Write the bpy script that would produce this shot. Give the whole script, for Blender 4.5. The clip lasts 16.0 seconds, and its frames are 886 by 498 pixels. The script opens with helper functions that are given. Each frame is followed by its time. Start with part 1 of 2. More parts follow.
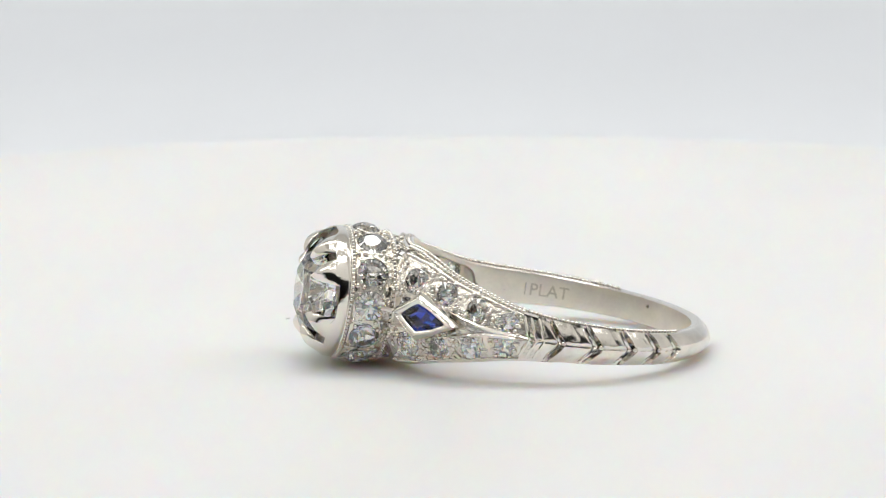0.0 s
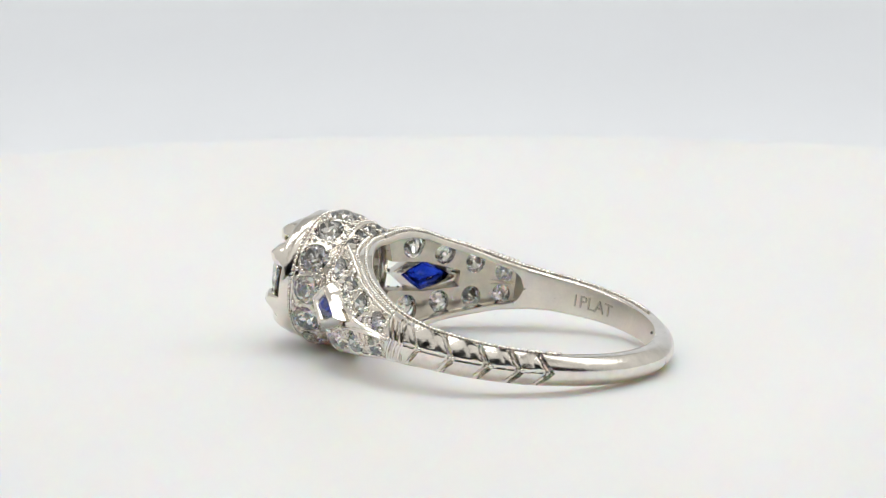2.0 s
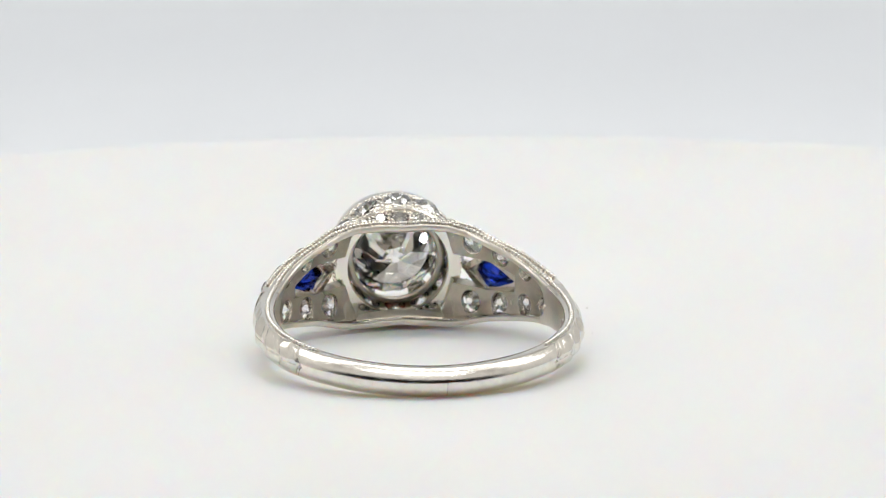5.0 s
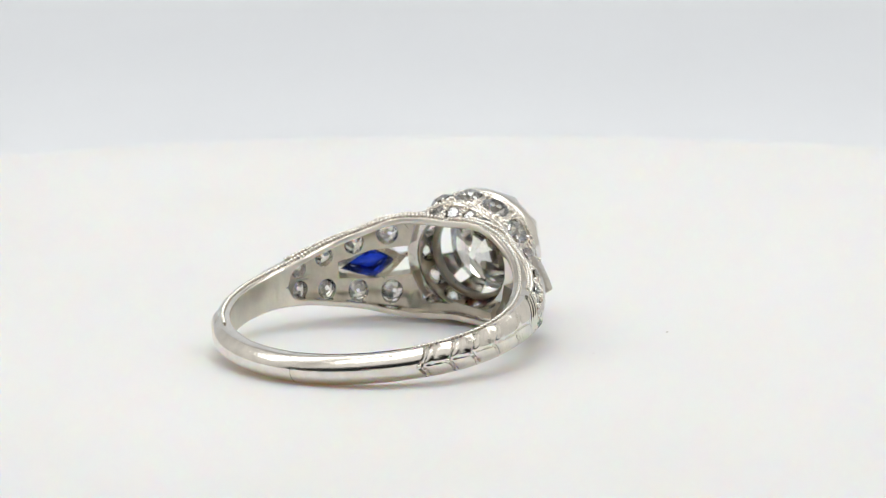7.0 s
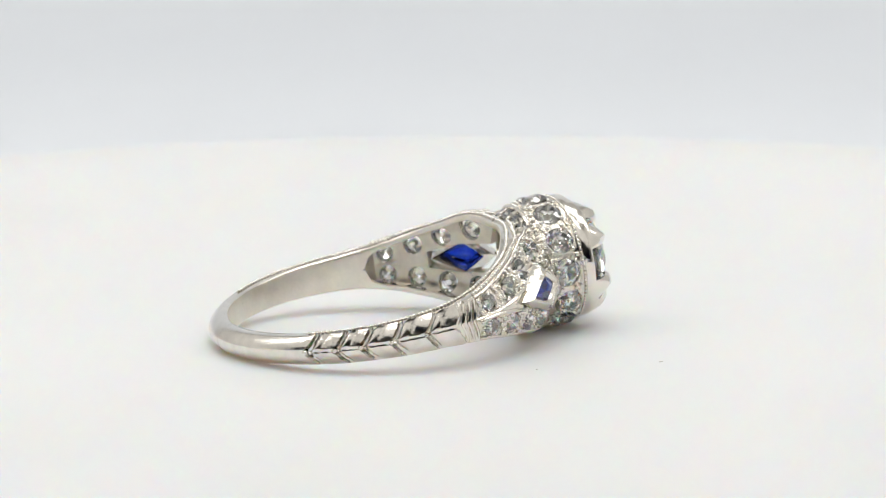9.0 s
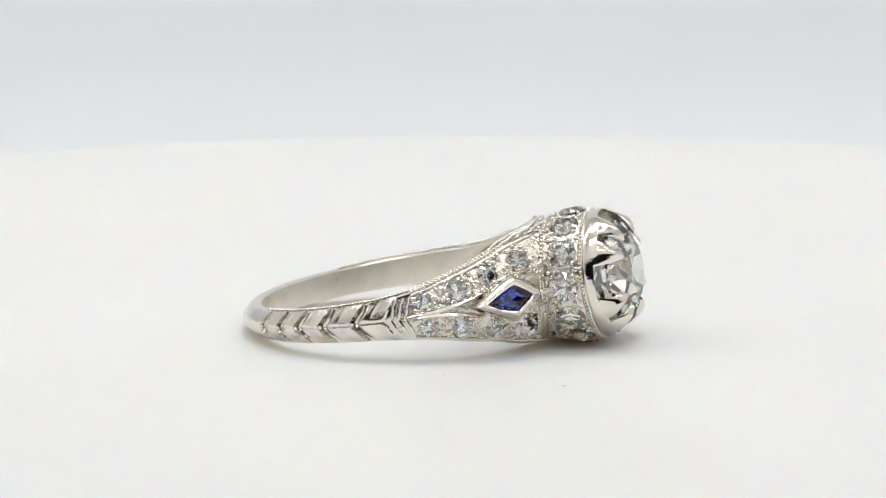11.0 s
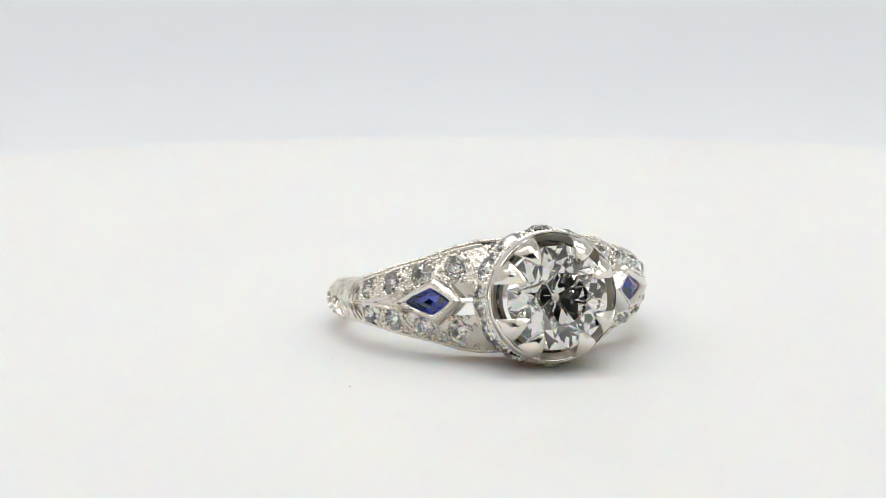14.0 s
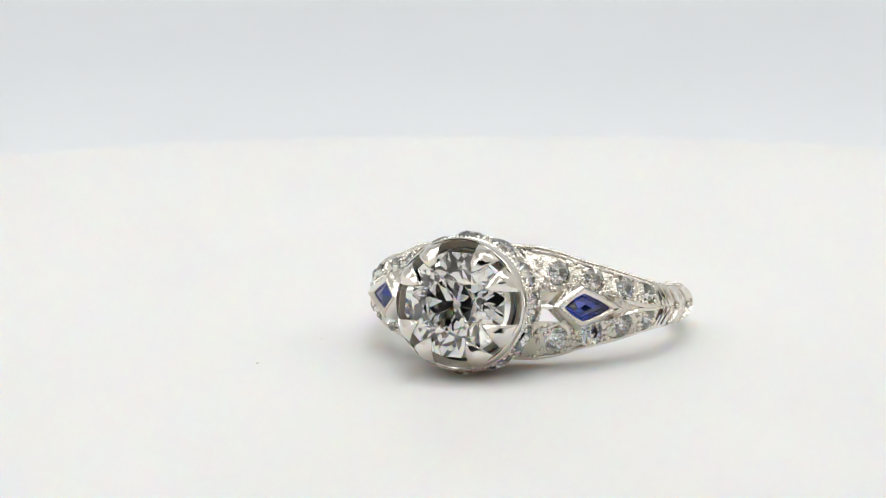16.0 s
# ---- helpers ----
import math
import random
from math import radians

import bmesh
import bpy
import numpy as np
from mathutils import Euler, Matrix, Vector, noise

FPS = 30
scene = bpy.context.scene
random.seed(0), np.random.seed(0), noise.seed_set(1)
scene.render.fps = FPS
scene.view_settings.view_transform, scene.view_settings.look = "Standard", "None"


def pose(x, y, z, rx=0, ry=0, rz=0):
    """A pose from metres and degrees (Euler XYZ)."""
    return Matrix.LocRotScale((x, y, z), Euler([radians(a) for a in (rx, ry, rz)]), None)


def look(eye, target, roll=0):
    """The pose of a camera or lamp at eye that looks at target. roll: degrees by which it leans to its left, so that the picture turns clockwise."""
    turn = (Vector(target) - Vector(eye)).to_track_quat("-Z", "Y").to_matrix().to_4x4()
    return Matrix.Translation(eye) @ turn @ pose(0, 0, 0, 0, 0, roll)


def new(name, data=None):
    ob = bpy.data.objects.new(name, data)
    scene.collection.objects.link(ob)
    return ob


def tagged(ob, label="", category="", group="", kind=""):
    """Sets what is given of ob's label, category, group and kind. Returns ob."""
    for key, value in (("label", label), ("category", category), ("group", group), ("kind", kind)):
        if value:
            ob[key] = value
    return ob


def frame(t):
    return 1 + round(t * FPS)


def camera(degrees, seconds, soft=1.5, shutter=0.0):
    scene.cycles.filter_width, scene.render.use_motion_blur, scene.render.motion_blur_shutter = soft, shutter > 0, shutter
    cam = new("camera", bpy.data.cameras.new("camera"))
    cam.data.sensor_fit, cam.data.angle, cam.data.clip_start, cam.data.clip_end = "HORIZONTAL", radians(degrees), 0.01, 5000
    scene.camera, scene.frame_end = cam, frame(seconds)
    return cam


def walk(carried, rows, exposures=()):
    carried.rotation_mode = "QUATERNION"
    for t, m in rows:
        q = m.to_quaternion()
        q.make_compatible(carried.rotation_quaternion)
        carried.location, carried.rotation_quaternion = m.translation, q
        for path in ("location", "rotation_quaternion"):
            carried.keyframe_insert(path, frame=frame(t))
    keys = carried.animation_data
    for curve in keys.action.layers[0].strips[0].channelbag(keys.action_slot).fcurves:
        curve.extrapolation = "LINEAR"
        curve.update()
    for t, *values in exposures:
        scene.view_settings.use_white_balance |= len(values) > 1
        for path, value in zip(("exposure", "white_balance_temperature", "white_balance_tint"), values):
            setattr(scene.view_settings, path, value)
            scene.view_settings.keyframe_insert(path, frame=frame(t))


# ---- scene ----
MM = 0.00094          # one unit of the ring's plan, in metres


def mm(*v):
    return Vector([a * MM for a in v])


# ---- camera ----
EYE = mm(-1.03, -211.2, 46.36)
DOWN = radians(10.787)
cam = camera(14.885, 16.0, soft=0.7)
cam.data.dof.use_dof, cam.data.dof.focus_distance, cam.data.dof.aperture_fstop = True, 0.1965, 85
AIM = look(EYE, EYE + Vector((0, math.cos(DOWN), -math.sin(DOWN))), -0.349)
walk(cam, [(0, AIM), (16, AIM)], [(0, 0.0), (16, 0.0)])

# ---- light ----
world = bpy.data.worlds.new("world")
scene.world = world
world.use_nodes = True
world.node_tree.nodes["Background"].inputs["Color"].default_value = (0.75, 0.85, 1.0, 1)
world.node_tree.nodes["Background"].inputs["Strength"].default_value = 0.02


def area(name, eye, target, sx, sy, power, color):
    data = bpy.data.lights.new(name, "AREA")
    data.shape, data.size, data.size_y, data.energy, data.color = "RECTANGLE", sx, sy, power, color
    ob = new(name, data)
    ob.matrix_world = look(eye, target)
    return ob


area("led_panel_light", (0.0, 0.06, 0.385), (0.0, 0.06, 0.0), 0.24, 0.10, 0.475, (0.975, 0.992, 1.0))
area("led_bar_light", (0.0, -0.13, 0.375), (0.0, 0.0, 0.0), 0.30, 0.03, 0.255, (0.975, 0.992, 1.0))
# two unseen side lamps, added as fill for the shadows
area("side_fill_light", (-0.235, 0.02, 0.24), (0.0, 0.0, 0.02), 0.05, 0.28, 0.2, (0.955, 0.97, 0.985))
area("side_fill_light", (0.235, 0.02, 0.24), (0.0, 0.0, 0.02), 0.05, 0.28, 0.2, (0.955, 0.97, 0.985))


# ---- materials ----
def material(name, color, rough=0.5, metal=0.0, grain=0.0, scale=400.0, bump=0.0, bscale=900.0, ior=1.45, glass=0.0):
    """A principled material whose colour and gloss vary at two scales, with fine relief."""
    m = bpy.data.materials.new(name)
    m.use_nodes = True
    nt = m.node_tree
    b = nt.nodes["Principled BSDF"]
    b.inputs["Metallic"].default_value, b.inputs["IOR"].default_value = metal, ior
    b.inputs["Transmission Weight"].default_value = glass
    b.inputs["Base Color"].default_value = (*color, 1)
    b.inputs["Roughness"].default_value = rough
    if not grain and not bump:
        return m
    co = nt.nodes.new("ShaderNodeTexCoord")
    big, fine = nt.nodes.new("ShaderNodeTexNoise"), nt.nodes.new("ShaderNodeTexNoise")
    big.inputs["Scale"].default_value, fine.inputs["Scale"].default_value = scale, scale * 9
    big.inputs["Detail"].default_value = fine.inputs["Detail"].default_value = 4
    for n in (big, fine):
        nt.links.new(co.outputs["Object"], n.inputs["Vector"])
    mix = nt.nodes.new("ShaderNodeMath")
    mix.operation = "MULTIPLY_ADD"
    mix.inputs[1].default_value = 0.4
    nt.links.new(fine.outputs["Fac"], mix.inputs[0])
    nt.links.new(big.outputs["Fac"], mix.inputs[2])
    ramp = nt.nodes.new("ShaderNodeMapRange")
    ramp.inputs["From Min"].default_value, ramp.inputs["From Max"].default_value = 0.4, 1.0
    nt.links.new(mix.outputs[0], ramp.inputs["Value"])
    col = nt.nodes.new("ShaderNodeMix")
    col.data_type = "RGBA"
    col.inputs["A"].default_value = (*[c * (1 - grain) for c in color], 1)
    col.inputs["B"].default_value = (*[min(1, c * (1 + grain)) for c in color], 1)
    nt.links.new(ramp.outputs["Result"], col.inputs["Factor"])
    nt.links.new(col.outputs["Result"], b.inputs["Base Color"])
    r = nt.nodes.new("ShaderNodeMapRange")
    r.inputs["To Min"].default_value, r.inputs["To Max"].default_value = rough * 0.7, rough * 1.4
    nt.links.new(ramp.outputs["Result"], r.inputs["Value"])
    nt.links.new(r.outputs["Result"], b.inputs["Roughness"])
    if bump:
        rel, bp = nt.nodes.new("ShaderNodeTexNoise"), nt.nodes.new("ShaderNodeBump")
        rel.inputs["Scale"].default_value, rel.inputs["Detail"].default_value = bscale, 5
        nt.links.new(co.outputs["Object"], rel.inputs["Vector"])
        bp.inputs["Strength"].default_value, bp.inputs["Distance"].default_value = 1.0, bump
        nt.links.new(rel.outputs["Fac"], bp.inputs["Height"])
        nt.links.new(bp.outputs["Normal"], b.inputs["Normal"])
    return m


PLATINUM = material("polished_platinum", (0.83, 0.795, 0.735), 0.10, 1.0, 0.06, 900, 0.000028, 2300)
WORN = material("brushed_platinum", (0.79, 0.752, 0.685), 0.17, 1.0, 0.08, 900, 0.00016, 2600)
# Dull inner metal, toned darker to paint in the shade of the recesses.
DULL_SHADED = material("dull_shaded_platinum", (0.60, 0.555, 0.475), 0.34, 1.0, 0.2, 1200, 0.00003, 3000)
DIAMOND = material("diamond", (1, 0.99, 0.965), 0.0, ior=2.42, glass=1.0)
SAPPHIRE = material("sapphire", (0.016, 0.05, 0.50), 0.0, ior=1.77, glass=1.0)
SCUFFED = material("scuffed_platinum", (0.81, 0.775, 0.72), 0.15, 1.0, 0.12, 1400, 0.000016, 6500)
SATIN = material("satin_platinum", (0.84, 0.795, 0.715), 0.36, 1.0, 0.10, 700, 0.00002, 2600)
ACRYLIC = material("white_acrylic", (0.80, 0.80, 0.80), 0.5, 0.0, 0.01, 60)
milky = ACRYLIC.node_tree.nodes["Principled BSDF"].inputs
milky["Subsurface Weight"].default_value, milky["Subsurface Scale"].default_value = 0.8, 1.0
milky["Subsurface Radius"].default_value = (0.0036, 0.0024, 0.0014)
FABRIC = material("white_backdrop", (0.82, 0.84, 0.87), 0.8, 0.0, 0.015, 20, 0.00002, 800)
PANEL = material("warm_white_panel", (0.80, 0.775, 0.735), 0.8, 0.0, 0.015, 20, 0.00002, 800)
DARK = material("grey_room_wall", (0.42, 0.415, 0.405), 0.8, 0.0, 0.05, 6)
OXIDE = material("darkened_platinum", (0.20, 0.18, 0.16), 0.45, 1.0, 0.15, 2000)
DUST = material("grey_dust", (0.58, 0.56, 0.53), 0.9)


# ---- mesh helpers ----
def finish(bm, name, mat, smooth=True, angle=40):
    bmesh.ops.remove_doubles(bm, verts=bm.verts, dist=1e-8)
    bmesh.ops.recalc_face_normals(bm, faces=bm.faces)
    for f in bm.faces:
        f.smooth = smooth
    if smooth:
        lim = radians(angle)
        for e in bm.edges:
            if len(e.link_faces) == 2 and e.calc_face_angle(0) > lim:
                e.smooth = False
    me = bpy.data.meshes.new(name)
    bm.to_mesh(me)
    bm.free()
    me.materials.append(mat)
    return me


def part(name, bm, mat, parent, label="", smooth=True, angle=40):
    ob = new(name, finish(bm, name, mat, smooth, angle) if isinstance(bm, bmesh.types.BMesh) else bm)
    ob.parent = parent
    return tagged(ob, label)


def loft(loops, closed_loop=True, closed_path=False, caps=True):
    """Skin a row of point loops, in plan units."""
    bm = bmesh.new()
    rows = [[bm.verts.new(mm(*p)) for p in l] for l in loops]
    n = len(rows[0])
    pairs = list(zip(rows, rows[1:])) + ([(rows[-1], rows[0])] if closed_path else [])
    for a, b in pairs:
        for i in range(n if closed_loop else n - 1):
            j = (i + 1) % n
            bm.faces.new((a[i], a[j], b[j], b[i]))
    if caps and closed_loop and not closed_path:
        bm.faces.new(rows[0][::-1])
        bm.faces.new(rows[-1])
    return bm


def lathe(profile, steps=96, closed=True):
    """Turn a closed profile of (radius, height) round z; units of the plan."""
    loops = []
    for k in range(steps):
        a = 2 * math.pi * k / steps
        loops.append([(r * math.cos(a), r * math.sin(a), h) for r, h in profile])
    return loft(loops, closed, True)


def lerp(table, x):
    """Smooth reading of a small table of (x, value)."""
    return float(np.interp(x, [a for a, _ in table], [b for _, b in table]))


# ---- setting ----
def box_bm(x0, x1, y0, y1, z0, z1):
    bm = bmesh.new()
    bmesh.ops.create_cube(bm, size=1, matrix=Matrix.Translation(((x0 + x1) / 2, (y0 + y1) / 2, (z0 + z1) / 2)) @ Matrix.Diagonal((x1 - x0, y1 - y0, z1 - z0, 1)))
    return bm


def structure(name, bm, mat, label, category):
    ob = new(name, finish(bm, name, mat, True, 30))
    return tagged(ob, label, category, kind="structure")


def sweep_backdrop():
    """Box floor that curves up into the back panel."""
    prof = [(-0.3, -0.012), (0.23, -0.012)]
    for k in range(1, 13):
        a = math.pi / 2 * k / 12
        prof.append((0.23 + 0.10 * math.sin(a), -0.012 + 0.10 * (1 - math.cos(a))))
    prof.append((0.33, 0.40))
    bm = bmesh.new()
    rows = []
    for x in (-0.26, 0.26):
        rows.append([bm.verts.new((x, y, z)) for y, z in prof])
    for i in range(len(prof) - 1):
        bm.faces.new((rows[0][i], rows[1][i], rows[1][i + 1], rows[0][i + 1]))
    ext = bmesh.ops.extrude_face_region(bm, geom=bm.faces[:])
    for v in [g for g in ext["geom"] if isinstance(g, bmesh.types.BMVert)]:
        v.co += Vector((0, 0.004, -0.004))
    structure("backdrop", bm, FABRIC, "seamless pale blue-white photo backdrop curving up behind", "backdrop")


sweep_backdrop()
structure("wall_left", box_bm(-0.264, -0.26, -0.16, 0.334, -0.016, 0.40), PANEL, "white translucent side panel of a photo box", "wall")
structure("wall_right", box_bm(0.26, 0.264, -0.16, 0.334, -0.016, 0.40), PANEL, "white translucent side panel of a photo box", "wall")
structure("ceiling", box_bm(-0.264, 0.264, -0.164, 0.338, 0.402, 0.406), PANEL, "white top panel of a photo box", "ceiling")
# unseen panel, added to throw fill light on the ring from the front
structure("front_fill_panel", box_bm(-0.26, 0.26, -0.164, -0.16, 0.102, 0.40), PANEL, "unseen white panel added at the upper front to bounce fill light", "wall")
for x0, x1, y0, y1 in ((-0.9, 0.9, -0.92, -0.9), (-0.9, 0.9, 0.9, 0.92), (-0.92, -0.9, -0.92, 0.92), (0.9, 0.92, -0.92, 0.92)):
    structure("wall_room", box_bm(x0, x1, y0, y1, -0.06, 1.2), DARK, "dim grey wall of the room around the photo box", "wall")
structure("ceiling_room", box_bm(-0.92, 0.92, -0.92, 0.92, 1.2, 1.22), DARK, "dim grey ceiling of the room", "ceiling")
structure("ground", box_bm(-0.9, 0.9, -0.9, 0.9, -0.06, -0.04), DARK, "dim grey tabletop under the photo box", "table")


def make_turntable():
    r, h = 94.5, 12.0
    top = [(0.0, 0.0), (30.0, 0.0), (60.0, 0.0), (r - 11, 0.0)]
    for k in range(1, 17):
        a = math.pi / 2 * k / 16
        top.append((r - 11 + 11 * math.sin(a), -6 + 6 * math.cos(a)))
    prof = top + [(r, -h), (0.0, -h)]
    table = tagged(new("turntable"), "round glossy white turntable with rounded rim and dust specks", "turntable")
    part("plate", lathe(prof, 160, True), ACRYLIC, table)
    for x, y, s in ((-9.51, 9.91, 0.08), (-1.62, 8.85, 0.05)):
        bm = bmesh.new()
        bmesh.ops.create_icosphere(bm, subdivisions=2, radius=s * MM)
        for v in bm.verts:
            v.co.x *= 1.9
            v.co *= 1 + 0.3 * noise.noise(v.co * 9000 + Vector((x, y, 0)))
            v.co.z *= 0.35
            v.co += mm(x, y, 0.3 * s)
        part("dust_speck", bm, DUST, table, "tiny grey dust speck")
    return table


TURNTABLE = make_turntable()
# ---- the ring: x runs from the head to the back of the band, z along the finger ----
RING = tagged(new("engagement_ring"), "antique platinum ring with diamonds and blue sapphires on white turntable", "ring")
HALF = [(0, 0.9), (45, 0.93), (70, 1.03), (95, 1.2), (108, 1.42), (116, 1.66), (130, 2.25), (142, 2.72), (152, 3.22), (160, 3.48), (170, 3.5), (180, 3.42)]
INNER = [(0, 9.4), (45, 9.25), (70, 9.15), (90, 8.92), (110, 8.68), (140, 8.66), (160, 8.56), (180, 8.5)]
RECESS = [(100, 8.95), (105.6, 9.0), (108.5, 9.4), (113, 9.5), (134, 9.6), (143, 9.8), (152, 10.05), (164, 10.5)]
OUTER = [(0, 10.78), (45, 10.55), (75, 10.3), (95, 10.15), (112, 10.25), (134, 10.65), (143, 10.8), (152, 11.2), (160, 11.6), (168, 11.7), (180, 11.7)]
DOME = [(100, 0.30), (112, 0.50), (125, 0.85), (140, 1.25), (152, 1.50), (165, 1.50)]
CROWN = [(0, 0.72), (40, 0.66), (60, 0.5), (100, 0.42)]    # how far the outer face falls to its edges
VEES = {1: (45.0, 55.5, 64.5, 75.0, 87.5, 99.0), -1: (48.7, 58.5, 69.0, 81.8, 95.0, 104.0)}
ARC = 10.6 * math.pi / 180      # length of a degree on the shoulder


def polar(r, deg, z):
    a = radians(deg)
    return (r * math.cos(a), r * math.sin(a), z)


def cut(side, q, z):
    """Relief of the engraved leaves: each rises towards the next V-shaped cut."""
    line = q - 4.4 * abs(z) + 0.35 * noise.noise(Vector((q * 0.35, z * 1.5, side)))
    v = VEES[side]
    if line < v[0] or line >= v[-1]:
        return 0.0
    for a, b in zip(v, v[1:]):
        if a <= line < b:
            p = (line - a) / (b - a)
            leaf = 0.20 * p * p - 0.10
            scoop = -0.04 * max(0.0, math.sin(3 * math.pi * (p + 0.5 * z))) * min(1, max(0, z - 0.12) / 0.2)
            nick = scoop - 0.24 * math.exp(-((p - 0.03) / 0.05) ** 2) - 0.14 * math.exp(-((p - 0.20) / 0.04) ** 2) - 0.05 * math.exp(-((p - 0.5) / 0.05) ** 2) * min(1, abs(z) / 0.5)
            vein = -0.07 * math.exp(-(z / 0.07) ** 2)
            return leaf + nick + vein
    return 0.0


def make_shank():
    loops = []
    n = 30
    for k in range(529):
        d = -105.5 + 211.0 * k / 528
        q, side = abs(d), (1 if d >= 0 else -1)
        w, ri, ro = lerp(HALF, q), lerp(INNER, q), lerp(OUTER, q)
        ro -= 0.10 * min(1, max(0, q - 103.2))
        loop = []
        for i in range(n + 1):
            s = -1 + 2 * i / n
            z = w * s
            crown = ro - lerp(CROWN, q) * abs(s) ** 2.3
            e = cut(side, q, z) * (1 - abs(s) ** 8) if q > 44 else 0.0
            wear = 0.02 * noise.noise(Vector((d * 0.05, z * 0.9, 3)))
            loop.append(polar(crown + e + wear, d, z))
        loop += [polar(ro - 0.88, d, w * 0.99), polar(ri + 0.12, d, w * 0.97), polar(ri + 0.02, d, w * 0.9), polar(ri + 0.01, d, w * 0.8),
                 polar(ri + 0.01, d, 0), polar(ri + 0.01, d, -w * 0.8), polar(ri + 0.02, d, -w * 0.9), polar(ri + 0.12, d, -w * 0.97), polar(ro - 0.88, d, -w * 0.99)]
        loops.append(loop)
    bm = loft(loops)
    for f in bm.faces:
        c = f.calc_center_median() / MM
        q = abs(math.degrees(math.atan2(c.y, c.x)))
        if math.hypot(c.x, c.y) < lerp(INNER, q) + 0.05:
            f.material_index = 1
    part("shank", bm, SCUFFED, RING, "polished platinum band engraved with leaf-like chevrons", angle=50).data.materials.append(SATIN)
    for a in VEES[1][:5] + tuple(-v for v in VEES[-1][1:5]):
        bm = bmesh.new()
        bmesh.ops.create_uvsphere(bm, u_segments=16, v_segments=8, radius=0.17 * MM)
        bmesh.ops.scale(bm, vec=(1, 1, 0.9), verts=bm.verts)
        bmesh.ops.translate(bm, vec=mm(*polar(lerp(OUTER, abs(a)) - 0.06, a + math.copysign(0.6, a), 0)), verts=bm.verts)
        part("engraved_bead", bm, PLATINUM, RING)
    seam = []
    for i in range(13):
        s = -0.96 + 1.92 * i / 12
        w = lerp(HALF, 6)
        r = 10.77 - lerp(CROWN, 2) * abs(s) ** 2.3
        seam.append([polar(r + h, 2.5 + t, w * s) for t, h in ((-0.07, -0.05), (0.07, -0.05), (0.04, 0.008), (-0.04, 0.008))])
    part("solder_seam", loft(seam), OXIDE, RING, "fine dark solder seam")
    bm = bmesh.new()
    bmesh.ops.create_uvsphere(bm, u_segments=10, v_segments=6, radius=0.10 * MM)
    bmesh.ops.translate(bm, vec=mm(*polar(9.27, 29, 0.4)), verts=bm.verts)
    part("pit_mark", bm, OXIDE, RING, "tiny dark casting pit")


def rim_top(q):
    """Radius of the rim's outer edge."""
    return min(lerp(OUTER, q) - lerp(DOME, q) + 0.1, lerp(INNER, q) + lerp([(140, 1.6), (150, 1.2), (160, 1.0)], q))


def rail(sign):
    """The polished rim along one edge of both shoulders and round the back of the head."""
    loops = []
    for k in range(181):
        d = 105.5 + 149.0 * k / 180
        q = d if d <= 180 else 360 - d
        w, ri, ro = lerp(HALF, q), lerp(INNER, q), rim_top(q)
        end = max(0.0, 1 - (max(0.0, 115.5 - q) / 8.5) ** 2.6) ** 0.38
        zi, zo = 0.004 + (w - 0.42) * end, w
        sec = [(ri + 0.10, zi), (ri + 0.01, zi + 0.06), (ri + 0.01, zi + 0.14), (ri + 0.01, zo - 0.20), (ri + 0.02, zo - 0.10), (ri + 0.10, zo - 0.02), (ri + 0.45, zo), (ro - 0.12, zo),
               (ro - 0.02, zo - 0.06), (ro, zo - 0.16), (ro - 0.03, zi)]
        loops.append([polar(r, d, sign * z) for r, z in sec])
    bm = loft(loops)
    for f in bm.faces:
        c = f.calc_center_median() / MM
        q = abs(math.degrees(math.atan2(c.y, c.x)))
        if math.hypot(c.x, c.y) < lerp(INNER, q) + 0.07:
            f.material_index = 1
    rim = part("rim", bm, PLATINUM, RING, "smooth platinum rim of the shoulder")
    rim.data.materials.append(SATIN)
    return rim


def bead_row(name, points, radius, parent):
    bm = bmesh.new()
    for p in points:
        f = 1 + 0.35 * noise.noise(Vector(p) * 5) if name == "bead_grain" else 1
        m = Matrix.Translation(mm(*p)) @ Euler(Vector(p)).to_matrix().to_4x4() @ Matrix.Diagonal((f * 1.15, f * 0.9, f, 1))
        bmesh.ops.create_icosphere(bm, subdivisions=1, radius=radius * MM, matrix=m)
    return tagged(part(name, bm, PLATINUM, parent, "fine raised platinum beads", angle=180), kind="stuff")


def milgrain(sign, rim):
    pts = []
    d = 46.0
    while d < 180:
        ri = lerp(INNER, d)
        w = lerp(HALF, d)
        for s in (1, -1):
            j = 0.02 * noise.noise(Vector((d * 3, s, sign)))
            pts.append(polar(ri + 0.46 + j, s * d, sign * (w + 0.02 + j)))
        d += 0.31 / ARC
    d = 111.0
    while d < 172:
        w = lerp(HALF, d)
        for s in (1, -1):
            pts.append(polar(rim_top(d) - 0.14, s * d, sign * (w + 0.01)))
        d += 0.29 / ARC
    bead_row("milgrain", pts, 0.165, rim)


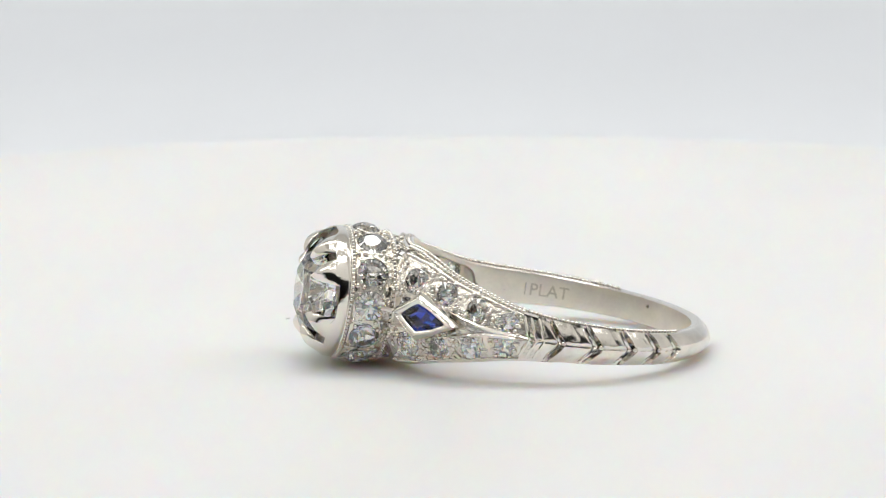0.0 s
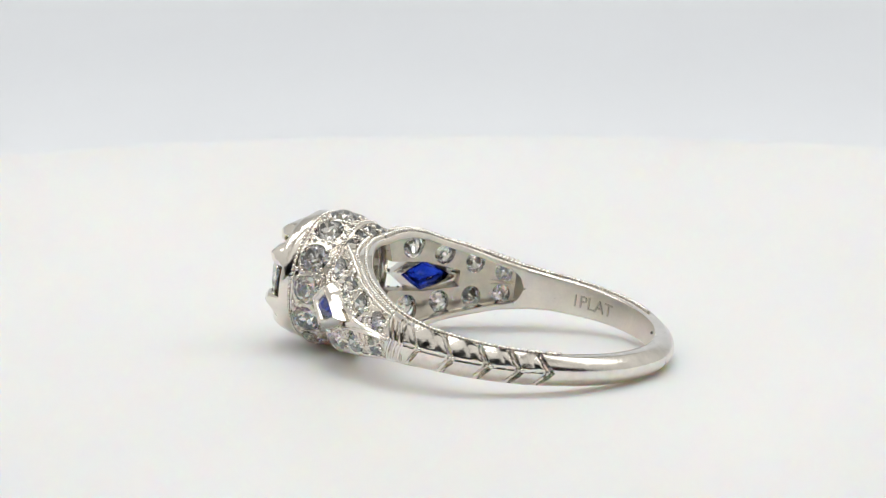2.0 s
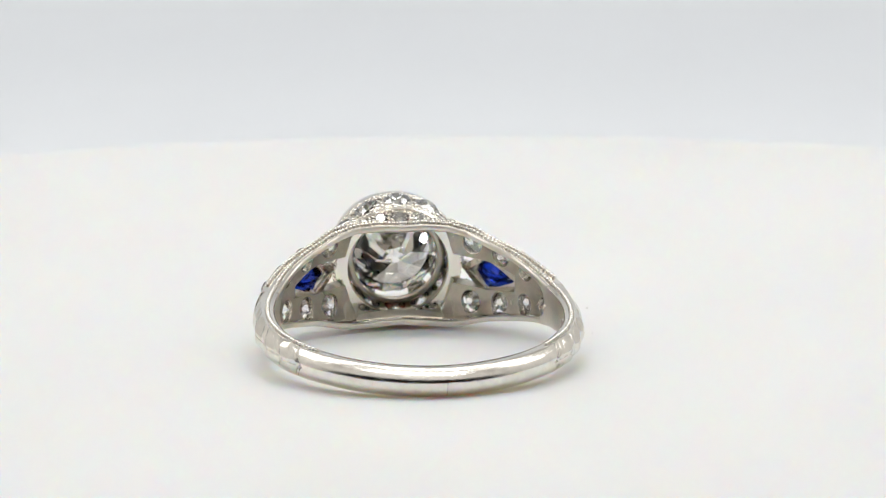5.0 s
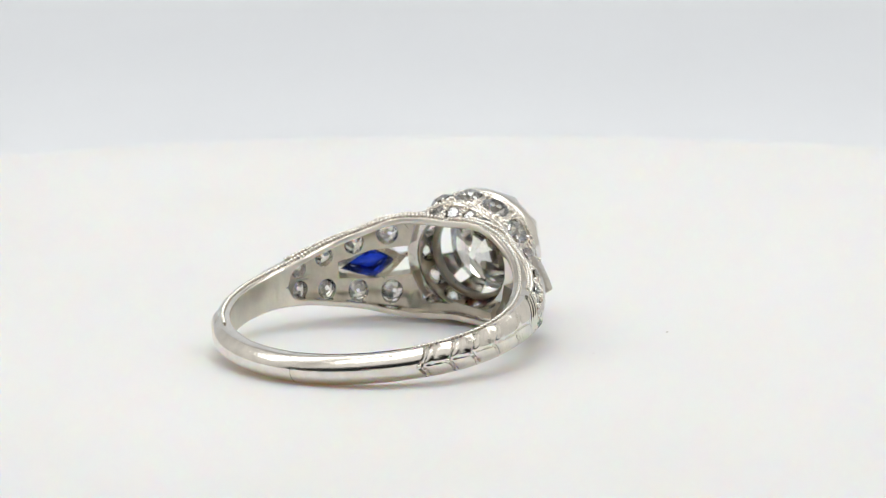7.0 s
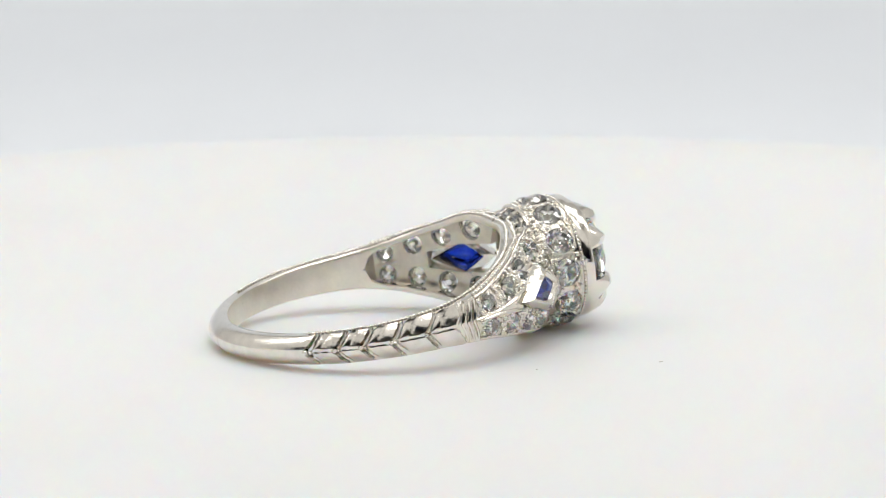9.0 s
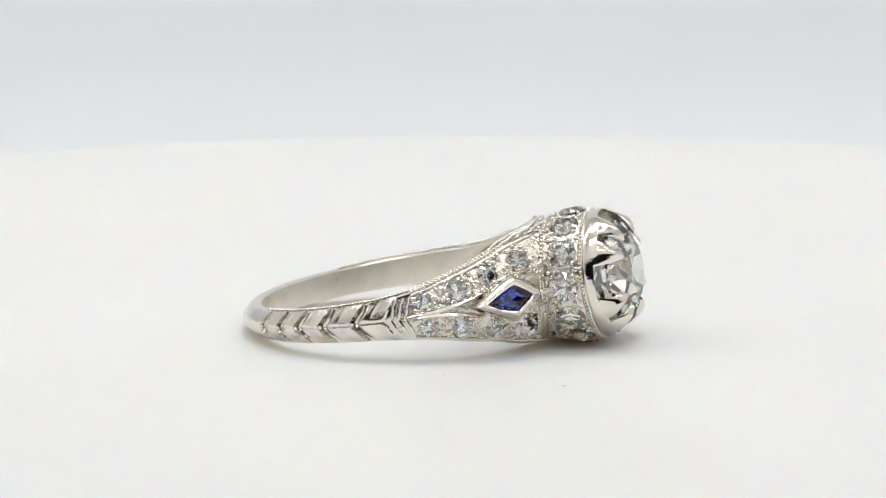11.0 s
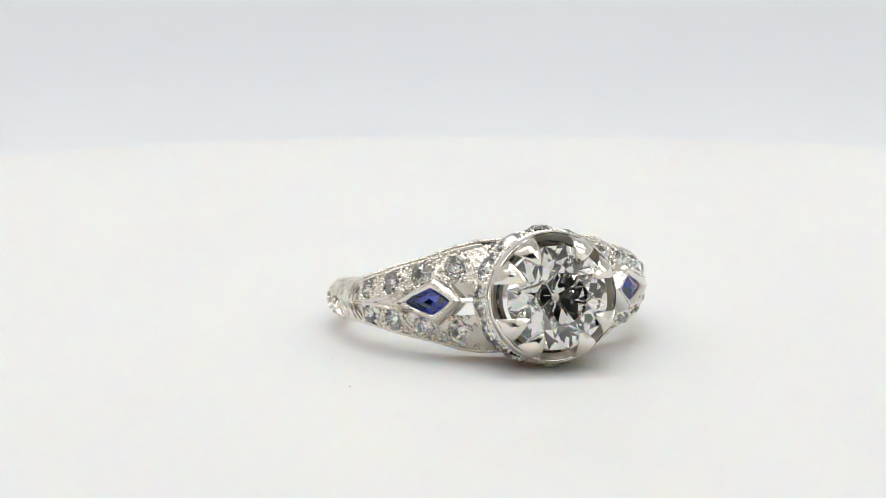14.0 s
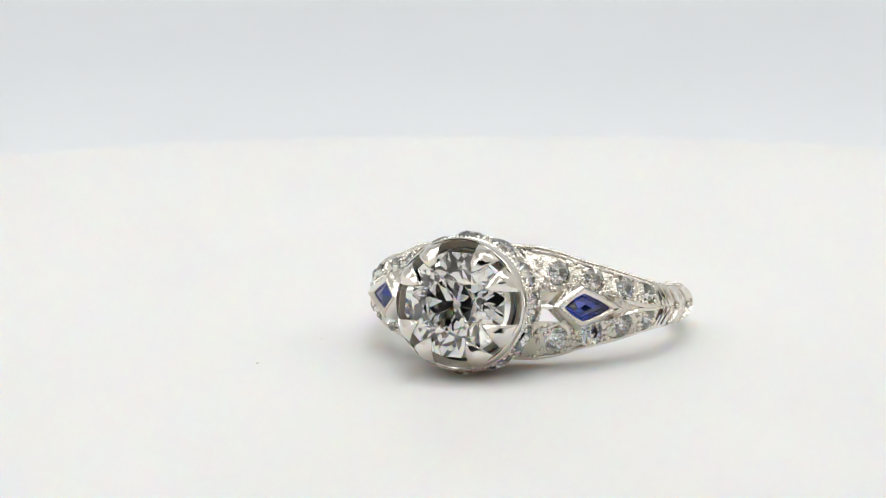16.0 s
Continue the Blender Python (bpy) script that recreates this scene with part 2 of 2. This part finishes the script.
def cell(bm, at, poly, hole=None, n=24, inside=1):
    """A solid tile between two curved skins with the outline poly, and a round hole (centre, radius) through it."""
    if hole is None:
        m = 6
        edge = []
        for i, p in enumerate(poly):
            q = poly[(i + 1) % len(poly)]
            edge += [(p[0] + (q[0] - p[0]) * k / m, p[1] + (q[1] - p[1]) * k / m) for k in range(m)]
        top = [bm.verts.new(mm(*at(*p, 0))) for p in edge]
        low = [bm.verts.new(mm(*at(*p, 1))) for p in edge]
        c = (sum(p[0] for p in poly) / len(poly), sum(p[1] for p in poly) / len(poly))
        ct, cl = bm.verts.new(mm(*at(*c, 0))), bm.verts.new(mm(*at(*c, 1)))
        # slot 1, on the underside and side walls, carries painted shade
        for i in range(len(edge)):
            j = (i + 1) % len(edge)
            bm.faces.new((top[i], top[j], ct))
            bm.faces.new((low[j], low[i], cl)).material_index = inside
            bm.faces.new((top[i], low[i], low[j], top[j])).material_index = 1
        return
    (cx, cy), r = hole
    rays = [(math.cos(2 * math.pi * k / n), math.sin(2 * math.pi * k / n)) for k in range(n)]
    edge = []
    for dx, dy in rays:
        best = None
        for i, p in enumerate(poly):
            q = poly[(i + 1) % len(poly)]
            ex, ey = q[0] - p[0], q[1] - p[1]
            det = dx * -ey + dy * ex
            if abs(det) < 1e-9:
                continue
            px, py = p[0] - cx, p[1] - cy
            t = (px * -ey + py * ex) / det
            u = (dx * py - dy * px) / det
            if t > 0 and -1e-6 <= u <= 1 + 1e-6 and (best is None or t < best):
                best = t
        edge.append((cx + dx * best, cy + dy * best))
    for p in poly:
        k = min(range(n), key=lambda i: (edge[i][0] - p[0]) ** 2 + (edge[i][1] - p[1]) ** 2)
        edge[k] = p
    rings = [(None, 0.0), (1.12, -0.01), (1.04, -0.04), (0.98, 0.14), (0.92, 0.5), (1.04, 1.0), (None, 1.0)]
    rows = []
    for f, dep in rings:
        row = []
        for k, (dx, dy) in enumerate(rays):
            x, y = edge[k] if f is None else (cx + dx * r * f, cy + dy * r * f)
            row.append(bm.verts.new(mm(*at(x, y, dep))))
        rows.append(row)
    rows.append(rows[0])
    # the last two rows, underside and outline, use the slot with painted shade
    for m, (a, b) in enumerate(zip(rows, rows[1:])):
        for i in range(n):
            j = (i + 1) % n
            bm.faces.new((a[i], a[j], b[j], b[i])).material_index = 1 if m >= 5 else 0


def brilliant(table=0.56, crown=0.34, pav=0.82, culet=0.06, low=0.30):
    """A round brilliant of girdle radius 1 (plan unit), table up."""
    bm = bmesh.new()
    V = lambda r, a, z: bm.verts.new(mm(r * math.cos(radians(a)), r * math.sin(radians(a)), z))
    g = 0.025
    T = [V(table, 45 * i, crown) for i in range(8)]
    G = [V(1, 22.5 * j, g) for j in range(16)]
    H = [V(1, 22.5 * j, -g) for j in range(16)]
    slope = (crown - g) / (1 - table)
    rm = 0.5 * (1 + table) + 0.03
    M = [V(rm, 45 * i + 22.5, crown - slope * (rm * math.cos(radians(22.5)) - table)) for i in range(8)]
    C = [V(culet, 45 * i, -pav) for i in range(8)]
    ps = (pav - g) / (1 - culet)
    L = [V(low, 45 * i + 22.5, -pav + ps * (low * math.cos(radians(22.5)) - culet)) for i in range(8)]
    bm.faces.new(T)
    bm.faces.new(C[::-1])
    for i in range(8):
        n, p = (i + 1) % 8, (i - 1) % 8
        a, b, c = 2 * i, 2 * i + 1, (2 * i + 2) % 16
        bm.faces.new((T[i], M[i], T[n]))
        bm.faces.new((T[i], M[p], G[a], M[i]))
        bm.faces.new((M[i], G[a], G[b]))
        bm.faces.new((M[i], G[b], G[c]))
        bm.faces.new((G[a], H[a], H[b], G[b]))
        bm.faces.new((G[b], H[b], H[c], G[c]))
        bm.faces.new((L[i], H[b], H[a]))
        bm.faces.new((L[i], H[c], H[b]))
        bm.faces.new((C[i], L[i], H[a], L[p]))
        bm.faces.new((C[i], C[n], L[i]))
    return bm


def single_cut(table=0.55, crown=0.36, pav=0.84):
    """A small old single-cut stone: a table, eight crown and eight base facets, slightly uneven."""
    rng = random.Random(3)
    bm = bmesh.new()
    V = lambda r, a, z: bm.verts.new(mm(r * math.cos(radians(a)), r * math.sin(radians(a)), z))
    T = [V(table * rng.uniform(0.9, 1.08), 45 * i + rng.uniform(-5, 5), crown) for i in range(8)]
    G = [V(1, 22.5 * j, 0.03) for j in range(16)]
    H = [V(1, 22.5 * j, -0.03) for j in range(16)]
    C = [V(0.09, 45 * i, -pav) for i in range(8)]
    bm.faces.new(T)
    bm.faces.new(C[::-1])
    for i in range(8):
        n = (i + 1) % 8
        a, b, c = 2 * i, 2 * i + 1, (2 * i + 2) % 16
        bm.faces.new((T[i], G[a], G[b]))
        bm.faces.new((T[i], G[b], T[n]))
        bm.faces.new((T[n], G[b], G[c]))
        bm.faces.new((G[a], H[a], H[b], G[b]))
        bm.faces.new((G[b], H[b], H[c], G[c]))
        bm.faces.new((C[i], H[b], H[a]))
        bm.faces.new((C[i], C[n], H[b]))
        bm.faces.new((C[n], H[c], H[b]))
    return bm


GEM = finish(single_cut(), "small_diamond", DIAMOND, False)
OLD = finish(brilliant(0.52, 0.38, 0.84, 0.10, 0.36), "old_cut_diamond", DIAMOND, False)


def frame_on(at, x, y, dep, spin):
    """The pose of a stone that sits on a skin, looking outwards."""
    p = Vector(at(x, y, dep))
    a = Vector(at(x + 0.05, y, dep)) - Vector(at(x - 0.05, y, dep))
    b = Vector(at(x, y + 0.05, dep)) - Vector(at(x, y - 0.05, dep))
    n = p - Vector(at(x, y, dep + 0.1))
    side = a.normalized()
    up = n.cross(side).normalized()
    n = side.cross(up).normalized()
    m = Matrix((side, up, n)).transposed().to_4x4()
    return Matrix.Translation(p * MM) @ m @ Matrix.Rotation(radians(spin), 4, "Z")


def set_stone(name, at, x, y, r, dep, parent, rng):
    ob = part(name, GEM if rng.random() < 0.7 else OLD, DIAMOND, parent)
    tilt = Euler((rng.uniform(-0.17, 0.17), rng.uniform(-0.17, 0.17), 0)).to_matrix().to_4x4()
    ob.matrix_local = frame_on(at, x, y, dep, rng.uniform(0, 45)) @ tilt @ Matrix.Diagonal((r, r, r, 1))
    return ob


def grains(at, x, y, r, pts, rng, k=5):
    for i in range(k):
        a = 2 * math.pi * (i + rng.uniform(-0.2, 0.2)) / k + 0.6
        f = rng.uniform(0.93, 1.06)
        pts.append(at(x + f * r * math.cos(a), y + f * r * math.sin(a), -0.04))


def lane(q):
    return 0.84 + (q - 115.5) * 0.034


def make_shoulder(side):
    rng = random.Random(5 + side)

    def at(x, y, dep):
        q = x / ARC
        ro, ri = lerp(OUTER, q), lerp(RECESS, q - 4 * (abs(y) / lerp(HALF, q)) ** 2)
        w = lerp(HALF, q)
        skin = ro - lerp(DOME, q) * (abs(y) / w) ** 1.6
        rough = 0.06 * noise.noise(Vector((x * 2.4, y * 2.4, side * 7))) if dep <= 0 else 0
        return polar(skin + rough - dep * (skin - min(ri, skin - 0.45)), side * q, y)

    zi = lambda q: min(0.98, max(0.06, lane(q) - 0.86))
    zo = lambda q: lerp(HALF, q) - 0.22
    bm = bmesh.new()
    quad = lambda a, b, f, g, s: [(a * ARC, s * f(a)), (b * ARC, s * f(b)), (b * ARC, s * g(b)), (a * ARC, s * g(a))]
    cell(bm, at, [(103 * ARC, -zo(103)), (110.5 * ARC, -zo(110.5)), (110.5 * ARC, zo(110.5)), (103 * ARC, zo(103))])
    for a, b in ((110.5, 118), (118, 125), (125, 132.5)):
        cell(bm, at, [(a * ARC, -zi(a)), (b * ARC, -zi(b)), (b * ARC, zi(b)), (a * ARC, zi(a))])
    spots = []
    for s in (1, -1):
        for c, a, b, r in ((115.4, 110.5, 120.9, 0.64), (127.0, 120.9, 133.2, 0.70), (139.6, 133.2, 146.0, 0.74), (152.5, 146.0, 159.0, 0.76)):
            mid = 0.5 * (zi(c) + zo(c))
            spots.append((c * ARC, s * mid, r))
            cell(bm, at, quad(a, b, zi, zo, s), ((c * ARC, s * mid), r * 0.97))
        cell(bm, at, [(159.0 * ARC, s * zi(159)), (160.2 * ARC, s * zi(160)), (164.5 * ARC, s * zo(162)), (159.0 * ARC, s * zo(159))])
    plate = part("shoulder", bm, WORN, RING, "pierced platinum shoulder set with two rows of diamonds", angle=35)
    # slot 1: inner faces darkened in colour, as if shaded by the ring
    plate.data.materials.append(DULL_SHADED)
    pts = []
    for x, y, r in spots:
        set_stone("shoulder_diamond", at, x, y, r, 0.10, plate, rng)
        grains(at, x, y, r, pts, rng)
    made = 0
    while made < 320:
        q = rng.uniform(111, 160)
        y = rng.choice((1, -1)) * rng.uniform(zi(q) + 0.05, zo(q))
        if all(math.hypot(q * ARC - a, y - b) > c * 1.02 for a, b, c in spots):
            p = at(q * ARC, y, -0.02)
            pts.append(p)
        made += 1
    edge = []
    for k in range(150):
        q = 111 + 51 * k / 150
        edge += [at(q * ARC, zo(q) + 0.04, -0.06), at(q * ARC, -zo(q) - 0.04, -0.06)]
    bead_row("milgrain", edge, 0.12, plate)
    # leaf ribs that run from the band to the point of the kite
    bead_row("bead_grain", pts, 0.165, plate)
    for s in (1, -1):
        rib = []
        for k in range(25):
            q = 108 + 27 * k / 24
            z = s * (0.05 + (zi(q) + 0.05) * (k / 24) ** 0.8)
            w = 0.15 * math.sin(math.pi * min(1, 0.12 + k / 27)) + 0.03
            r = lerp(OUTER, q)
            rib.append([polar(r + h, side * q, z + t) for t, h in ((-w, -0.2), (w, -0.2), (w * 0.7, 0.09), (0, 0.17), (-w * 0.7, 0.09))])
        part("rib", loft(rib), PLATINUM, plate)
    for q in (103.6, 106.2, 108.6):
        bar = []
        w = lerp(HALF, q) - 0.12
        for k in range(17):
            z = -w + 2 * w * k / 16
            qq = q + 2.2 * abs(z) - 1.2
            r = lerp(OUTER, qq) - lerp(DOME, qq) * 0.9 * (abs(z) / w) ** 2
            bar.append([polar(r + h, side * (qq + t), z) for t, h in ((-0.8, -0.2), (0.8, -0.2), (0.5, 0.03), (0, 0.08), (-0.5, 0.03))])
        part("cross_bar", loft(bar), PLATINUM, plate)
    make_kite(side)


def make_kite(side):
    """A kite-shaped sapphire in its raised bezel; t runs towards the head in the plane of the shoulder."""
    n = Vector(polar(1, side * 134, 0))
    t = Vector((0, 0, 1)).cross(n) * side
    base = lambda a, z, h: tuple(n * h + t * a + Vector((0, 0, z)))
    shape = [(0.30, 0.0), (2.18, 0.78), (3.40, 0.0), (2.18, -0.78)]
    cx = 2.0

    def ring(grow, h, lift=0.0):
        out = []
        for i in range(4):
            p, q = shape[i], shape[(i + 1) % 4]
            for k in range(8):
                u = k / 8
                a, z = p[0] + (q[0] - p[0]) * u, p[1] + (q[1] - p[1]) * u
                ex = 1 + grow / 0.72
                bow = 1 + 0.05 * math.sin(math.pi * u)
                fa = cx + (a - cx) * (1 + grow / 0.95) * bow
                wear = 0.035 * noise.noise(Vector((fa * 2.5, z * 2.5, h * 2 + side)))
                out.append(base(fa + wear, z * ex * bow + wear, h + lift * (a - cx) + wear))
        return out

    loops = [ring(0.66, 9.95), ring(0.70, 10.5), ring(0.58, 10.92), ring(0.42, 11.22, -0.02), ring(0.30, 11.33, -0.02), ring(0.15, 11.30, -0.02), ring(0.02, 11.17, -0.02),
             ring(-0.02, 11.05), ring(-0.02, 10.2), ring(0.2, 9.85)]
    bm = loft(loops, True, True)
    bezel = part("sapphire_bezel", bm, PLATINUM, RING, "raised kite-shaped platinum bezel", angle=38)
    # stone: kite girdle, small table, keeled base
    def kite(f, h, shift=0.0):
        return [base(cx + (a - cx) * f + shift, z * f, h) for a, z in shape]
    bm = loft([kite(0.02, 10.0, 0.2), kite(1.02, 11.0), kite(1.02, 11.06), kite(0.26, 11.42, 0.16)])
    part("sapphire", bm, SAPPHIRE, bezel, "deep blue kite-cut sapphire", smooth=False)
    tip = []
    for k in range(9):
        a = 3.9 + 1.1 * k / 8
        tip.append([base(a, z, 10.75 + 0.06 * k / 8 + h) for z, h in ((-0.17, -0.25), (0.17, -0.25), (0.13, 0.12), (0, 0.2), (-0.13, 0.12))])
    part("bridge", loft(tip), PLATINUM, bezel)
    pts = []
    for s in (1, -1):
        for k in range(13):
            u = k / 12
            pts.append(base(2.3 + 1.5 * u, s * (1.12 * (1 - u) + 0.05), 11.29))
    bead_row("milgrain", pts, 0.10, bezel)


# ---- head ----
def head(r, ang, h):
    a = radians(ang)
    return (-h, 0.955 * r * math.cos(a), 0.945 * r * math.sin(a))


def head_lathe(profile, steps=120):
    loops = []
    for k in range(steps):
        a = 360 * k / steps
        loops.append([head(r, a, h) for r, h in profile])
    return loft(loops, True, True)


def finer(rows, k):
    """Rows of numbers smoothed by a spline, k steps between each two."""
    a = np.array(rows)
    out = []
    for i in range(len(a) - 1):
        p, q, r, s = a[max(0, i - 1)], a[i], a[i + 1], a[min(len(a) - 1, i + 2)]
        for j in range(k):
            t = j / k
            out.append(tuple(0.5 * (2 * q + (r - p) * t + (2 * p - 5 * q + 4 * r - s) * t * t + (3 * q - p - 3 * r + s) * t ** 3)))
    return out + [tuple(a[-1])]


def make_gallery_panel(s, rng):
    """The sloping stone-set piece between the back of the collar and the rim, above and below the finger hole."""
    def at(x, y, dep):
        p = x / 3.2
        a = Vector(polar(9.25, 180 - 18.5 * p, s * (3.1 + 0.15 * abs(p))))
        b = Vector(head(4.12, s * (90 - 45 * p), 10.6))
        f = y / 1.8
        bulge = 0.10 * math.sin(math.pi * f) * (1 - min(1, max(0, dep)))
        rough = 0.05 * noise.noise(Vector((x * 2.4, y * 2.4, s))) if dep <= 0 else 0
        out = Vector((0.45, 0.35 * p, 0.85 * s)).normalized()
        return tuple(a + (b - a) * f + out * (bulge + rough - 0.55 * dep))

    bm = bmesh.new()
    spots = []
    for a, b, r in ((-3.2, -1.95, 0.52), (-1.95, -0.72, 0.60), (-0.72, 0.72, 0.68), (0.72, 1.95, 0.60), (1.95, 3.2, 0.52)):
        c = ((a + b) / 2, 0.92)
        spots.append((*c, r))
        cell(bm, at, [(a, 0), (b, 0), (b, 1.8), (a, 1.8)], (c, r * 0.97))
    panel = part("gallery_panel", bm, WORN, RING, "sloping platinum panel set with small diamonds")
    # slot 1: the panel's back, its shade put into the metal colour
    panel.data.materials.append(DULL_SHADED)
    pts = []
    for x, y, r in spots:
        set_stone("gallery_diamond", at, x, y, r, 0.30, panel, rng)
        grains(at, x, y, r, pts, rng, 6)
    bead_row("bead_grain", pts, 0.14, panel)


def make_head():
    rng = random.Random(11)
    step = math.pi / 6 * 4.5

    def at(x, y, dep):
        a = math.degrees(x / 4.5)
        bulge = 0.10 * (1 - ((y - 11.78) / 1.22) ** 2) * (1 - min(1, max(0, dep)))
        rough = 0.05 * noise.noise(Vector((x * 2.4, y * 2.4, 4))) if dep <= 0 else 0
        return head(4.24 + bulge + rough - dep * 0.8, a, y)

    bm = bmesh.new()
    spots = []
    for k in range(12):
        c = k * step
        spots.append((c, 11.82))
        cell(bm, at, [(c - step / 2, 10.55), (c + step / 2, 10.55), (c + step / 2, 13.0), (c - step / 2, 13.0)], ((c, 11.82), 0.92))
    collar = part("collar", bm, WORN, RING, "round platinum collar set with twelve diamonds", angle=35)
    # slot 1: inside of the collar, with shade painted into its tone
    collar.data.materials.append(DULL_SHADED)
    pts = []
    for x, y in spots:
        set_stone("collar_diamond", at, x, y, 0.96 * rng.uniform(0.95, 1.03), 0.10, collar, rng)
        for dx, dy in ((0.74, 0.70), (-0.74, 0.70), (0.74, -0.70), (-0.74, -0.70), (1.1, 0.9), (1.1, -0.9), (1.1, 0.5), (1.1, -0.5), (0.3, -1.08), (-0.3, -1.08)):
            pts.append(at(x + dx + rng.uniform(-0.05, 0.05), y + dy, -0.04))
    bead_row("bead_grain", pts, 0.16, collar)
    for h, rr in ((10.46, 4.28), (13.02, 4.30)):
        pts = [head(rr, 360 * k / 96, h) for k in range(96)]
        bead_row("milgrain", pts, 0.125, collar)
        prof = [(rr - 0.8, h - 0.16), (rr - 0.06, h - 0.20), (rr + 0.02, h - 0.10), (rr - 0.05, h), (rr + 0.02, h + 0.10), (rr - 0.06, h + 0.18), (rr - 0.8, h + 0.14)]
        part("collar_rim", head_lathe(prof), PLATINUM, collar)
    # gallery ring seen from inside, its shade under the stone painted in
    prof = [(2.9, 12.0), (2.98, 11.86), (3.2, 11.86), (3.34, 12.0), (3.38, 12.65), (3.1, 12.7)]
    part("gallery", head_lathe(prof), DULL_SHADED, RING, "plain platinum gallery ring under the stone")
    for s in (1, -1):
        make_gallery_panel(s, rng)
    # cup with a scalloped front edge
    loops = []
    for k in range(240):
        a = 360 * k / 240
        m = (a % 90)
        m = min(m, 90 - m)
        t = min(1, max(0, (m - 13) / 12))
        t = t * t * (3 - 2 * t)
        top = 13.80 + 0.32 * t
        lean = 0.06 * t
        loops.append([head(r, a, h) for r, h in ((3.9, 12.85), (4.16, 12.92), (4.24, 13.02), (4.20, 13.12), (4.30, 13.24), (4.32, 13.45), (4.31 - 0.4 * lean, 13.45 + 0.6 * (top - 13.45)),
                                                  (4.29 - lean, top - 0.06), (4.24 - lean, top), (4.16 - lean, top - 0.03), (4.08 - lean, top - 0.16), (3.80, 13.35), (3.42, 12.80), (3.36, 12.55))])
    bm = loft(loops, True, True)
    # inner wall gets the darker tone, painting in the dark it would reflect
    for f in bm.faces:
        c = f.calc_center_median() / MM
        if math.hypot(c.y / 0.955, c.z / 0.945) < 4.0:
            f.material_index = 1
    part("cup", bm, PLATINUM, RING, "polished scalloped platinum cup around the centre stone").data.materials.append(DULL_SHADED)
    for q in range(4):
        for off in (29.0, 61.0):
            ang = 90 * q + off + rng.uniform(-2, 2)
            path = [(4.09, 13.30, 1.95, 0.20), (4.07, 13.75, 1.90, 0.23), (3.95, 14.20, 1.70, 0.28), (3.72, 14.60, 1.44, 0.34), (3.38, 14.92, 1.14, 0.36),
                    (3.02, 15.11, 0.82, 0.32), (2.70, 15.20, 0.46, 0.24), (2.38, 15.13, 0.10, 0.10)]
            path = finer(path, 4)
            loops = []
            for i, (r, h, w, th) in enumerate(path):
                r0, h0 = path[max(0, i - 1)][:2]
                r1, h1 = path[min(len(path) - 1, i + 1)][:2]
                ln = math.hypot(r1 - r0, h1 - h0)
                nr, nh = (h1 - h0) / ln, -(r1 - r0) / ln
                lp = []
                for sx, f in ((-0.46, -0.5), (-0.5, -0.15), (-0.45, 0.12), (-0.32, 0.34), (-0.15, 0.66), (0, 0.86), (0.15, 0.66), (0.32, 0.34), (0.45, 0.12), (0.5, -0.15), (0.46, -0.5), (0, -0.6)):
                    rr, hh, sw = r + nr * th * f, h + nh * th * f, sx * w
                    lp.append(head(math.hypot(rr, sw), ang + math.degrees(math.atan2(sw, rr)), hh))
                loops.append(lp)
            part("prong", loft(loops), PLATINUM, RING, angle=48)
    bm = brilliant(0.50, 0.36, 0.83, 0.08, 0.34)
    gem = part("centre_diamond", bm, DIAMOND, RING, "large round old-cut centre diamond", smooth=False)
    gem.matrix_local = Matrix.Translation(mm(-14.45, 0, 0)) @ Matrix.Rotation(radians(-90), 4, "Y") @ Matrix.Rotation(radians(10), 4, "Z") @ Matrix.Diagonal((3.24, 3.24, 3.24, 1))


def make_hallmark():
    """The maker's metal stamp on the inside of the band."""
    cu = bpy.data.curves.new("hallmark", "FONT")
    cu.body, cu.size, cu.extrude, cu.resolution_u = "PLAT", 1.15, 0.02, 3
    tmp = bpy.data.objects.new("hallmark", cu)
    me = bpy.data.meshes.new_from_object(tmp)
    bpy.data.objects.remove(tmp)
    bm = bmesh.new()
    bm.from_mesh(me)
    for v in bm.verts:
        x, y, z = v.co
        q = 82.0 - x / 8.95 * 57.3
        v.co = mm(*polar(lerp(INNER, q) - 0.028 - z, q, y - 0.42))
    part("hallmark", bm, DULL_SHADED, RING, "stamped hallmark PLAT")
    tick = [[polar(r, 83.6 + d, z) for r, d in ((8.99, -0.25), (8.99, 0.25), (8.90, 0.2), (8.90, -0.2))] for z in (-0.42, 0.35)]
    part("stamp_edge", loft(tick), DULL_SHADED, RING)


make_shank()
for sign in (1, -1):
    rim = rail(sign)
    if sign > 0:
        milgrain(sign, rim)
    make_shoulder(sign)
make_head()
make_hallmark()


# ---- what moves ----
TURN = [(0, -0.06), (1, -18.42), (2, -37.06), (3, -55.51), (4, -74.46), (5.2, -97.92), (6.5, -123.27), (7.5, -142.27), (8.5, -160.96), (9, -170.31), (10.2, -193.06), (11.5, -218.02), (12.5, -236.91), (13.5, -255.31), (14.5, -273.74), (15.5, -292.73), (16, -301.82)]
PLACE = Matrix.Translation(mm(4.6, -3.25, 2.42)) @ pose(0, 0, 0, 0, 8.8, 0) @ pose(0, 0, 0, -0.3, 0, 0)


def motions():
    """The turntable and the ring on it turn together, once round in about nineteen seconds."""
    walk(TURNTABLE, [(t, pose(0, 0, 0, 0, 0, a + 11.43)) for t, a in TURN])
    walk(RING, [(t, pose(0, 0, 0, 0, 0, a + 11.43) @ PLACE) for t, a in TURN])


motions()
